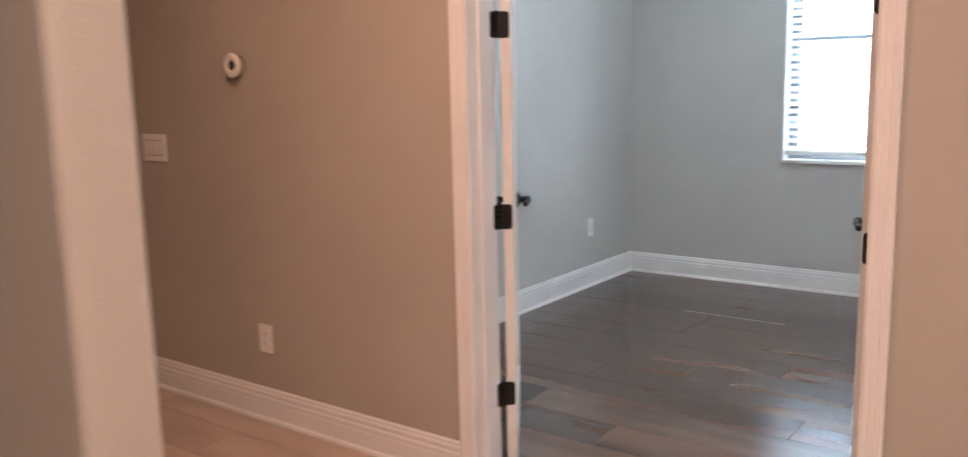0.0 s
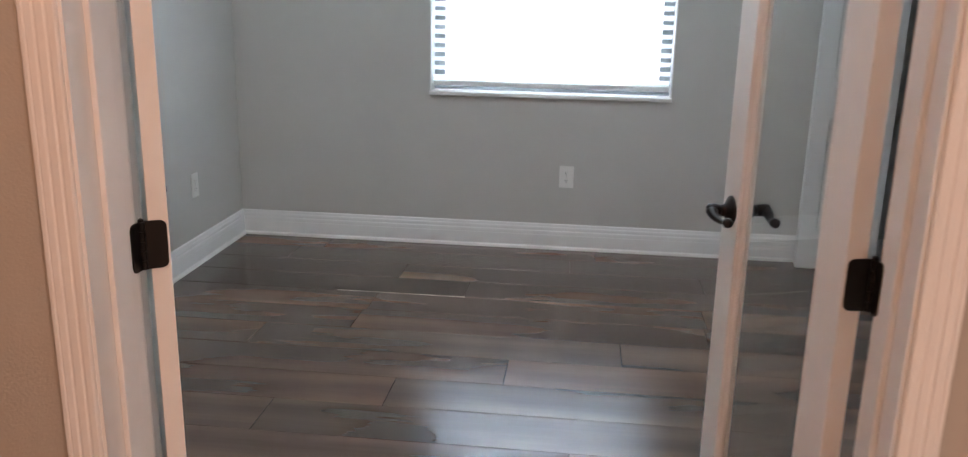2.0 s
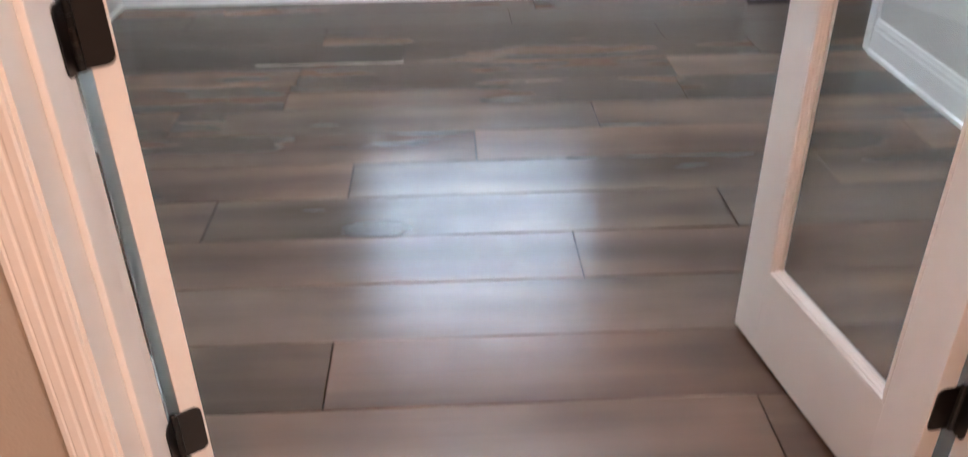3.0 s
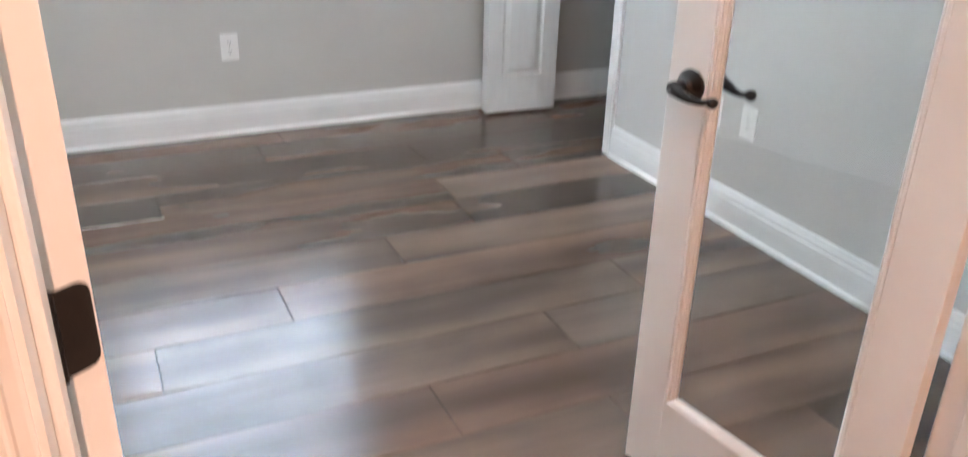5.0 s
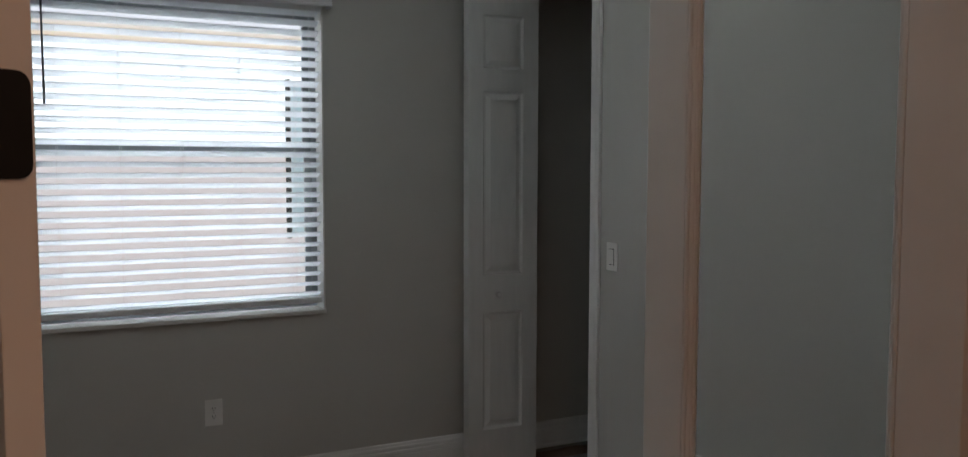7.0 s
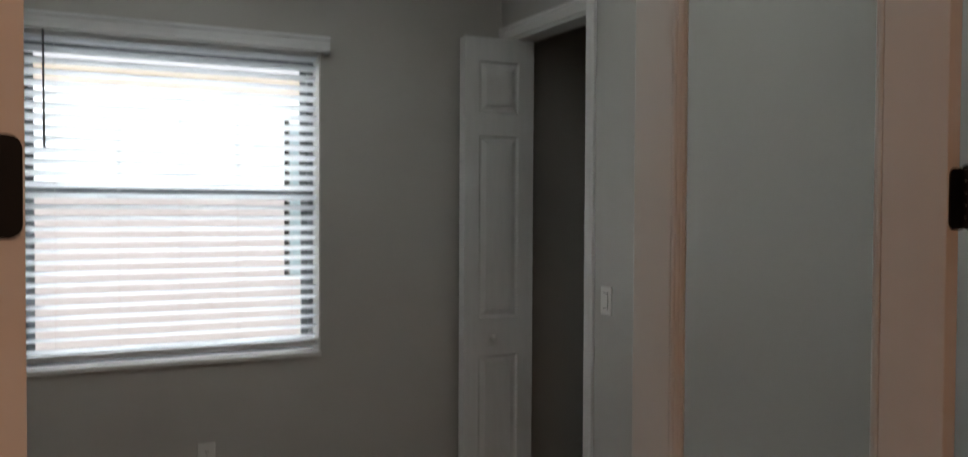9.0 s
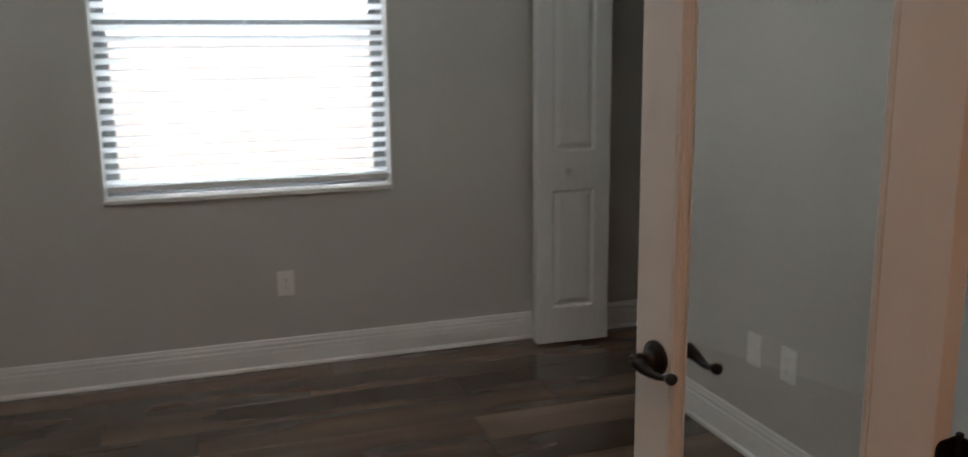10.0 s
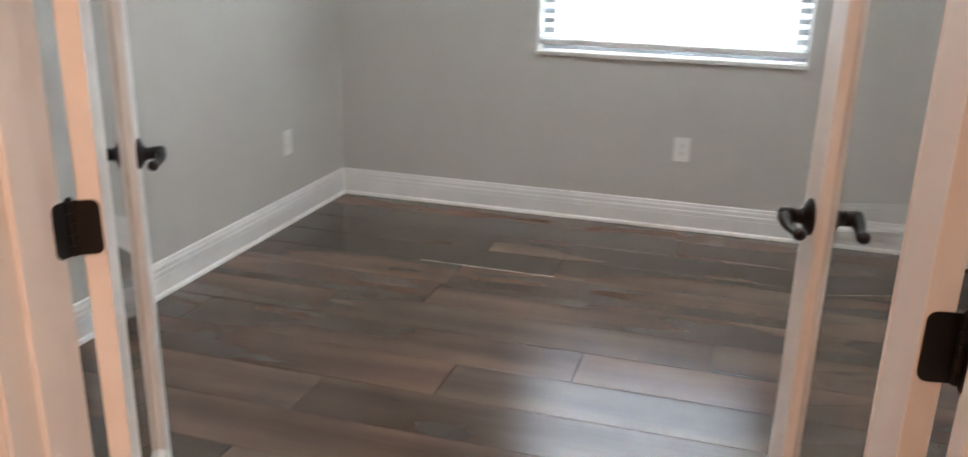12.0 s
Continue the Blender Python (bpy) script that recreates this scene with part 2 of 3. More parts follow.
def tube(bm, points, radii, sides=12, squash=1.0):
    """A round bar along points, with a radius at each."""
    rings = []
    pts = [Vector(p) for p in points]
    for i, p in enumerate(pts):
        way = (pts[min(i + 1, len(pts) - 1)] - pts[max(i - 1, 0)]).normalized()
        up = Vector((0, 0, 1)) if abs(way.z) < 0.9 else Vector((1, 0, 0))
        side = way.cross(up).normalized()
        top = side.cross(way)
        rings.append([bm.verts.new(p + radii[i] * (math.cos(2 * math.pi * k / sides) * side + squash * math.sin(2 * math.pi * k / sides) * top)) for k in range(sides)])
    for r, q in zip(rings, rings[1:]):
        for k in range(sides):
            bm.faces.new((r[k], r[(k + 1) % sides], q[(k + 1) % sides], q[k]))
    bm.faces.new(rings[0])
    bm.faces.new(rings[-1])
    return bm


def lathe(bm, outline, place, sides=32):
    """Rings of (radius, height) turned about an axis; place(a, b, h) gives the point."""
    rings = [[bm.verts.new(place(r * math.cos(2 * math.pi * k / sides), r * math.sin(2 * math.pi * k / sides), h)) for k in range(sides)] for r, h in outline]
    for r, q in zip(rings, rings[1:]):
        for k in range(sides):
            bm.faces.new((r[k], r[(k + 1) % sides], q[(k + 1) % sides], q[k]))
    bm.faces.new(rings[0])
    bm.faces.new(rings[-1])
    return bm


def structure(ob, label, category):
    return tagged(ob, label, category, kind="structure")


# ---- walls, ceilings ----
def wall(name, label, *dims, material=WALL):
    return structure(link(name, boxes(*dims), material), label, "wall")


T = 0.12
wall("wall_back", "grey painted wall around the blind-covered window",
     (-T, WX0, 0, 0.2, 0, CEIL), (WX1, 5.72, 0, 0.2, 0, CEIL), (WX0, WX1, 0, 0.2, 0, WZ0 - 0.02), (WX0, WX1, 0, 0.2, WZ1, CEIL))
wall("wall_left", "plain grey painted bedroom wall with one outlet", (-T, 0, ROOM_Y, 0, 0, CEIL))
wall("wall_right", "grey painted wall with switch, outlets and closet opening",
     (XR, XR + T, ROOM_Y, CY0, 0, CEIL), (XR, XR + T, CY1, 0, 0, CEIL), (XR, XR + T, CY0, CY1, CHEAD, CEIL))
wall("wall_closet_back", "unlit grey painted closet wall", (5.6, 5.72, -2.7, 0, 0, CEIL), material=CLOSETM)
wall("wall_closet_side", "unlit grey painted closet side wall", (XR + T, 5.72, -2.82, -2.7, 0, CEIL), material=CLOSETM)
for name, label, ya, yb, mat in (("wall_door", "tan painted hall wall around the french doors", HALL_Y, -3.45, HALLP),
                                 ("wall_door_inner", "grey painted bedroom side of the door wall", -3.45, ROOM_Y, WALL)):
    wall(name, label, (HX0, JL - 0.02, ya, yb, 0, CEIL), (JR + 0.02, HX1, ya, yb, 0, CEIL), (JL - 0.02, JR + 0.02, ya, yb, HEAD + 0.02, CEIL), material=mat)
wall("wall_hall_end", "plain tan painted hall end wall", (HX0 - T, HX0, HS, ROOM_Y, 0, CEIL), material=HALLP)
wall("wall_hall_far", "plain tan painted hall side wall", (HX1, HX1 + T, HS, ROOM_Y, 0, CEIL), material=HALLP)
wall("wall_hall_south", "plain tan painted wall behind the hall", (HX0 - T, HX1 + T, HS - T, HS, 0, CEIL), material=HALLP)


def hall_partition():
    """Hall partition that ends with a rounded drywall corner."""
    x1, y0, y1 = PEND
    r, pts = 0.018, [(HX0, y0)]
    for cy, a0 in ((y0 + r, -90), (y1 - r, 0)):
        pts += [(x1 - r + r * math.cos(radians(a0 + k * 18)), cy + r * math.sin(radians(a0 + k * 18))) for k in range(6)]
    pts.append((HX0, y1))
    bm = extrude(pts, lambda u, v, s: (u, v, s), 0, CEIL)
    structure(link("wall_hall_partition", bm, HALLP), "tan painted hall partition with rounded drywall end", "wall")


hall_partition()
structure(link("ceiling_room", boxes((-T, 5.72, ROOM_Y, 0.2, CEIL, CEIL + 0.1)), CEILM), "white flat painted ceiling over the bedroom", "ceiling")
structure(link("ceiling_hall", boxes((HX0 - T, HX1 + T, HS - T, ROOM_Y, CEIL, CEIL + 0.1)), CEILM), "white flat painted ceiling over the hall", "ceiling")

# ---- baseboards ----
BASE = [(0, 0), (0, 0.024), (0.008, 0.0238), (0.014, 0.0215), (0.018, 0.0165), (0.020, 0.0150), (0.082, 0.0150), (0.0845, 0.0138), (0.0875, 0.0138), (0.090, 0.0148),
        (0.104, 0.0142), (0.108, 0.0112), (0.112, 0.0108), (0.116, 0.0120), (0.126, 0.0112), (0.131, 0.0080), (0.139, 0.0072), (0.1445, 0.0050), (0.147, 0.0)]


def baseboard(name, x0, y0, x1, y1, nx, ny, label="white painted stepped baseboard with shoe moulding"):
    a, b = Vector((x0, y0, 0)), Vector((x1, y1, 0))
    out = Vector((nx, ny, 0))
    bm = extrude(BASE, lambda u, v, s: a.lerp(b, s) + out * v + Vector((0, 0, u)), 0, 1)
    structure(link(name, bm, TRIM), label, "baseboard")


baseboard("baseboard_back", 0, 0, XR, 0, 0, -1)
baseboard("baseboard_left", 0, ROOM_Y, 0, 0, 1, 0)
baseboard("baseboard_right", XR, ROOM_Y, XR, CY0 - 0.068, -1, 0)
baseboard("baseboard_closet", XR + T, 0, 5.6, 0, 0, -1, "white stepped baseboard inside the dark closet")
baseboard("baseboard_closet_back", 5.6, -2.7, 5.6, 0, -1, 0, "white stepped baseboard inside the dark closet")
baseboard("baseboard_inner_left", 0, ROOM_Y, JL - 0.064, ROOM_Y, 0, 1)
baseboard("baseboard_inner_right", JR + 0.064, ROOM_Y, XR, ROOM_Y, 0, 1)
baseboard("baseboard_hall_left", HX0, HALL_Y, JL - 0.064, HALL_Y, 0, -1)
baseboard("baseboard_hall_right", JR + 0.064, HALL_Y, HX1, HALL_Y, 0, -1)
baseboard("baseboard_partition", HX0, PEND[2], PEND[0] - 0.02, PEND[2], 0, 1)

# ---- door frame: jambs, stops, casings ----
CASE = [(0, 0), (0, 0.009), (0.003, 0.0112), (0.012, 0.0116), (0.0145, 0.0104), (0.017, 0.0104), (0.0195, 0.0124), (0.030, 0.0132), (0.0325, 0.0119), (0.0345, 0.0119),
        (0.037, 0.0144), (0.046, 0.0154), (0.0485, 0.0141), (0.0505, 0.0160), (0.056, 0.0160), (0.058, 0.014), (0.058, 0)]


def casing(parent, x, z0, z1, sx, y, sy):
    bm = extrude(CASE, lambda u, v, s: (x + sx * u, y + sy * v, s), z0, z1)
    return part("casing", bm, TRIM, parent, "white fluted door casing")


def door_frame():
    fr = structure(empty("door_frame", pose((JL + JR) / 2, HALL_Y, 0)), "white painted double door frame with fluted casing", "door frame")
    inv = fr.matrix_basis.inverted()
    made = []
    for x, s in ((JL, -1), (JR, 1)):
        bm = boxes((min(x, x + s * 0.019), max(x, x + s * 0.019), HALL_Y - 0.002, ROOM_Y + 0.002, 0, HEAD + 0.019))
        made.append(part("jamb", bm, TRIM, fr))
        xs = (x, x - s * 0.011)
        bm = boxes((min(xs), max(xs), -3.478, -3.425, 0, HEAD), bevel=0.003)
        made.append(part("stop", bm, TRIM, fr))
        for y, sy in ((HALL_Y, -1), (ROOM_Y, 1)):
            made.append(casing(fr, x + s * 0.006, 0, HEAD + 0.006, s, y, sy))
    made.append(part("head_jamb", boxes((JL, JR, HALL_Y - 0.002, ROOM_Y + 0.002, HEAD, HEAD + 0.019)), TRIM, fr))
    for y, sy in ((HALL_Y, -1), (ROOM_Y, 1)):
        bm = extrude(CASE, lambda u, v, s: (s, y + sy * v, HEAD + 0.006 + u), JL - 0.064, JR + 0.064)
        made.append(part("casing", bm, TRIM, fr, "white fluted door casing"))
    for ob in made:
        ob.data.transform(inv)


door_frame()

# ---- french door leaves ----
LW, LT, LG, LH, LZ = 0.622, 0.035, 0.012, 2.425, 0.012
STILE, BRAIL, TRAIL, BEAD = 0.098, 0.205, 0.115, 0.020
HINGE_Z = (0.292, 0.945, 1.607, 2.250)
BEADP = [(0, 0.004), (0.0015, -0.0003), (0.006, -0.0008), (0.0085, 0.001), (0.0095, 0.004), (0.0125, 0.003), (0.0155, 0.006), (0.0165, 0.009), (0.019, 0.010), (0.020, 0.015), (0, 0.015)]


def rounded_plate(bm, w, h, r, d, place):
    """A plate with rounded corners on its far side, d thick."""
    pts = [(0, -h / 2)]
    for cx, cz, a0 in ((w - r, -h / 2 + r, -90), (w - r, h / 2 - r, 0)):
        pts += [(cx + r * math.cos(radians(a0 + k * 22.5)), cz + r * math.sin(radians(a0 + k * 22.5))) for k in range(5)]
    pts.append((0, h / 2))
    extrude(pts, place, 0, d, bm)


def french_leaf(name, pin, turn, s, label):
    """A one-pane glazed leaf; local x runs from the pin to the free edge, the hall face is at y = s * (LG + LT)."""
    leaf = structure(empty(name, pose(pin[0], pin[1], 0, 0, 0, turn)), label, "door")
    y0, y1 = sorted((s * LG, s * (LG + LT)))
    x0, x1 = 0.004, LW
    zt = LZ + LH
    gx0, gx1, gz0, gz1 = x0 + STILE, x1 - STILE, LZ + BRAIL, zt - TRAIL
    part("stile", boxes((x0, gx0, y0, y1, LZ, zt), bevel=0.0018), DOORP, leaf, "white painted hinge stile")
    part("stile", boxes((gx1, x1, y0, y1, LZ, zt), bevel=0.0018), DOORP, leaf, "white painted lock stile")
    part("bottom_rail", boxes((gx0, gx1, y0 + 0.0004, y1 - 0.0004, LZ, gz0)), DOORP, leaf)
    part("top_rail", boxes((gx0, gx1, y0 + 0.0004, y1 - 0.0004, gz1, zt)), DOORP, leaf)
    part("glass_pane", boxes((gx0 + 0.008, gx1 - 0.008, (y0 + y1) / 2 - 0.0025, (y0 + y1) / 2 + 0.0025, gz0 + 0.008, gz1 - 0.008)), GLASS, leaf, "clear glass pane").visible_shadow = False
    for face, out in ((y0, -1), (y1, 1)):
        def put(u, v, w, base, sgn, along):
            y = face - out * v
            return (base + sgn * u, y, w) if along == "z" else (w, y, base + sgn * u)
        for base, sgn, along, a, b in ((gx0, 1, "z", gz0, gz1), (gx1, -1, "z", gz0, gz1), (gz0, 1, "x", gx0, gx1), (gz1, -1, "x", gx0, gx1)):
            bm = bmesh.new()
            va = [bm.verts.new(put(u, v, a + u, base, sgn, along)) for u, v in BEADP]
            vb = [bm.verts.new(put(u, v, b - u, base, sgn, along)) for u, v in BEADP]
            k = len(BEADP)
            for i in range(k):
                bm.faces.new((va[i], va[(i + 1) % k], vb[(i + 1) % k], vb[i]))
            bm.faces.new(va)
            bm.faces.new(vb)
            part("glazing_bead", bm, DOORP, leaf)
    for hz in HINGE_Z:
        bm = bmesh.new()
        rounded_plate(bm, 0.042, 0.089, 0.012, 0.0026, lambda u, v, w: (x0 + 0.0004 - w, s * (u + 0.001), hz + v))
        hinge = part("hinge", bm, HINGEM, leaf, "black butt hinge with rounded corners")
        for j in range(5):
            bm = tube(bmesh.new(), [(0, 0, hz - 0.0445 + j * 0.0178 + 0.0006), (0, 0, hz - 0.0445 + (j + 1) * 0.0178 - 0.0006)], [0.0062, 0.0062])
            part("knuckle", bm, HINGEM, hinge)
        bm = tube(bmesh.new(), [(0, 0, hz + 0.0445), (0, 0, hz + 0.048), (0, 0, hz + 0.050)], [0.005, 0.0055, 0.003])
        part("pin_cap", bm, HINGEM, hinge)
    rx, rz = x1 - 0.060, 0.932
    for face, out in ((y0, -1), (y1, 1)):
        bm = lathe(bmesh.new(), [(0.0335, 0), (0.0335, 0.004), (0.031, 0.0065), (0.027, 0.008), (0.025, 0.0105), (0.019, 0.013), (0.014, 0.018), (0.012, 0.03)],
                   lambda a, b, h: (rx + a, face + out * h, rz + b))
        handle = part("door_handle", bm, BRONZE, leaf, "oil-rubbed bronze lever handle", True)
        bm = bmesh.new()
        y = face + out * 0.040
        tube(bm, [(rx, face + out * 0.024, rz), (rx + 0.001, face + out * 0.040, rz + 0.001), (rx + 0.001, face + out * 0.052, rz + 0.001), (rx + 0.001, face + out * 0.057, rz + 0.001)],
             [0.013, 0.0145, 0.014, 0.009], 14)
        tube(bm, [(rx + 0.004, y + out * 0.004, rz), (rx - 0.010, y + out * 0.007, rz - 0.002), (rx - 0.024, y + out * 0.007, rz - 0.007), (rx - 0.040, y + out * 0.004, rz - 0.011),
                  (rx - 0.056, y, rz - 0.012), (rx - 0.069, y - out * 0.003, rz - 0.010), (rx - 0.076, y - out * 0.004, rz - 0.008), (rx - 0.083, y - out * 0.004, rz - 0.007), (rx - 0.091, y - out * 0.003, rz - 0.007), (rx - 0.096, y - out * 0.002, rz - 0.007)],
             [0.0140, 0.0130, 0.0105, 0.0082, 0.0070, 0.0064, 0.0070, 0.0112, 0.0114, 0.0060], 14, 0.95)
        part("lever", bm, BRONZE, handle, "", True)
    bm = boxes((x1 - 0.0008, x1 + 0.0015, (y0 + y1) / 2 - 0.0125, (y0 + y1) / 2 + 0.0125, rz - 0.028, rz + 0.028))
    part("latch_plate", bm, BRONZE, leaf)
    return leaf


PIN_Y = -3.366
french_leaf("door_1", (JL + 0.004, PIN_Y), 90 + 33, -1, "white glazed french door leaf, opened into the bedroom")
french_leaf("door_2", (JR - 0.004, PIN_Y), 90 + 9.4, 1, "white glazed french door leaf, opened square into the bedroom")
for x, s in ((JL, 1), (JR, -1)):
    for hz in HINGE_Z:
        bm = bmesh.new()
        rounded_plate(bm, 0.033, 0.089, 0.012, 0.0026, lambda u, v, w: (x + s * w, PIN_Y - u, hz + v))
        ob = link("hinge_plate", bm, HINGEM)
        ob.parent = bpy.data.objects["door_frame"]
        ob.matrix_parent_inverse = ob.parent.matrix_basis.inverted()

# ---- closet opening and bifold door ----
CCASE = [(0, 0), (0, 0.010), (0.006, 0.013), (0.042, 0.014), (0.046, 0.011), (0.050, 0.016), (0.064, 0.017), (0.070, 0.013), (0.070, 0)]


def closet_frame():
    fr = structure(empty("closet_frame", pose(XR, CY0, 0)), "white painted closet frame with moulded casing", "door frame")
    inv = fr.matrix_basis.inverted()
    made = [part("jamb", boxes((XR - 0.002, XR + T, CY0 - 0.001, CY0 + 0.016, 0, CHEAD)), TRIM, fr),
            part("jamb", boxes((XR - 0.002, XR + T, CY1 - 0.016, CY1 + 0.001, 0, CHEAD)), TRIM, fr),
            part("head_jamb", boxes((XR - 0.002, XR + T, CY0 + 0.016, CY1 - 0.016, CHEAD - 0.016, CHEAD + 0.001)), TRIM, fr),
            part("casing", extrude(CCASE, lambda u, v, s: (XR - v, CY0 + 0.002 - u, s), 0, CHEAD + 0.07), TRIM, fr),
            part("casing", extrude([(min(u, 0.062), v) for u, v in CCASE], lambda u, v, s: (XR - v, CY1 - 0.002 + u, s), 0.147, CHEAD + 0.07), TRIM, fr),
            part("casing", extrude(CCASE, lambda u, v, s: (XR - v, s, CHEAD - 0.002 + u), CY0 + 0.002, CY1 - 0.002), TRIM, fr)]
    for ob in made:
        ob.data.transform(inv)


closet_frame()

BW, BT, BZ0, BZ1 = 0.394, 0.034, 0.016, 2.463
PANELS = ((0.203, 0.822), (1.014, 1.960), (2.072, 2.344))
PU = (0.080, 0.310)


def bifold_leaf_mesh():
    """A moulded leaf with three raised panels on both faces, local x from the fold end."""
    xs = [0, PU[0], PU[1], BW]
    zs = [BZ0] + [z for p in PANELS for z in p] + [BZ1]
    bm = bmesh.new()
    for side in (0, 1):
        y, out = (0.0, -1) if side == 0 else (BT, 1)
        grid = [[bm.verts.new((x, y, z)) for z in zs] for x in xs]
        for i in range(3):
            for j in range(len(zs) - 1):
                q = [grid[i][j], grid[i + 1][j], grid[i + 1][j + 1], grid[i][j + 1]]
                if not (i == 1 and j % 2 == 1):
                    bm.faces.new(q)
                    continue
                ring = q
                for inset, depth in ((0.003, 0.001), (0.010, 0.0095), (0.019, 0.010), (0.040, 0.002), (0.044, 0.001)):
                    x0, x1, z0, z1 = xs[1] + inset, xs[2] - inset, zs[j] + inset, zs[j + 1] - inset
                    nxt = [bm.verts.new((x, y - out * depth, z)) for x, z in ((x0, z0), (x1, z0), (x1, z1), (x0, z1))]
                    for k in range(4):
                        bm.faces.new((ring[k], ring[(k + 1) % 4], nxt[(k + 1) % 4], nxt[k]))
                    ring = nxt
                bm.faces.new(ring)
    box(bm, 0.0, BW, 0.0001, BT - 0.0001, BZ0 + 0.0001, BZ0 + 0.002)
    for x in (0.0, BW):
        bm.faces.new([bm.verts.new(p) for p in ((x, 0, BZ0), (x, BT, BZ0), (x, BT, BZ1), (x, 0, BZ1))])
    bm.faces.new([bm.verts.new(p) for p in ((0, 0, BZ1), (BW, 0, BZ1), (BW, BT, BZ1), (0, BT, BZ1))])
    bmesh.ops.remove_doubles(bm, verts=bm.verts, dist=0.00005)
    return bm


def bifold():
    d = structure(empty("door_3", pose(3.135, -0.172, 0, 0, 0, -2.0)), "white three-panel bifold closet door, folded open", "closet door")
    a = part("leaf", bifold_leaf_mesh(), BIFOLD, d, "white raised-panel door leaf")
    b = part("leaf", bifold_leaf_mesh(), BIFOLD, d, "white raised-panel door leaf")
    b.matrix_basis = pose(0.004, BT + 0.007, 0, 0, 0, 0.9)
    bm = lathe(bmesh.new(), [(0.009, 0), (0.008, 0.006), (0.007, 0.010), (0.011, 0.014), (0.0155, 0.020), (0.016, 0.025), (0.012, 0.030), (0.004, 0.032)],
               lambda p, q, h: (0.160 + p, -h, 0.915 + q), 20)
    part("knob", bm, BIFOLD, a, "small round white knob", True)
    for z in (0.35, 1.22, 2.10):
        bm = boxes((-0.0025, 0.0, BT - 0.018, BT + 0.024, z - 0.03, z + 0.03))
        part("hinge", bm, BIFOLD, a)


bifold()


# ---- window: sill, frame, sashes, glass ----
def window():
    w = structure(empty("window_1", pose((WX0 + WX1) / 2, 0, WZ0)), "single-hung window with dark grey frame and white sill behind horizontal blinds", "window")
    inv = w.matrix_basis.inverted()
    y0, y1 = 0.115, 0.175
    f = 0.030
    x0, x1, z0, z1, zm = WX0, WX1, WZ0, WZ1, 1.665
    made = [part("window_sill", boxes((x0 - 0.006, x1 + 0.006, -0.016, 0.115, z0 - 0.02, z0), bevel=0.003), TRIM, w, "white marble window sill")]
    for dims in ((x0, x0 + f, y0, y1, z0, z1), (x1 - f, x1, y0, y1, z0, z1), (x0 + f, x1 - f, y0, y1, z0, z0 + f), (x0 + f, x1 - f, y0, y1, z1 - f, z1)):
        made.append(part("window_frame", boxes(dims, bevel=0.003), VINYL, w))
    s = 0.030
    for a0, a1, yy in ((z0 + f, zm + 0.02, y0 + 0.006), (zm - 0.02, z1 - f, y0 + 0.032)):
        for dims in ((x0 + f, x0 + f + s, yy, yy + 0.024, a0, a1), (x1 - f - s, x1 - f, yy, yy + 0.024, a0, a1), (x0 + f + s, x1 - f - s, yy, yy + 0.024, a0, a0 + 0.04), (x0 + f + s, x1 - f - s, yy, yy + 0.024, a1 - 0.04, a1)):
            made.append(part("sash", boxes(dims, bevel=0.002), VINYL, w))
        g = part("pane", boxes((x0 + f + s - 0.005, x1 - f - s + 0.005, yy + 0.010, yy + 0.014, a0 + 0.035, a1 - 0.035)), GLASS, w, "clear window glass")
        g.visible_shadow = False
        made.append(g)
    for ob in made:
        ob.data.transform(inv)
    for name, dims in (("return", (x0 - 0.004, x0 + 0.003, -0.001, y0, z0, z1)), ("return", (x1 - 0.003, x1 + 0.004, -0.001, y0, z0, z1)), ("return", (x0 + 0.003, x1 - 0.003, -0.001, y0, z1 - 0.003, z1 + 0.004))):
        ob = part(name, boxes(dims), TRIM, w, "white painted window return")
        ob.data.transform(inv)


window()


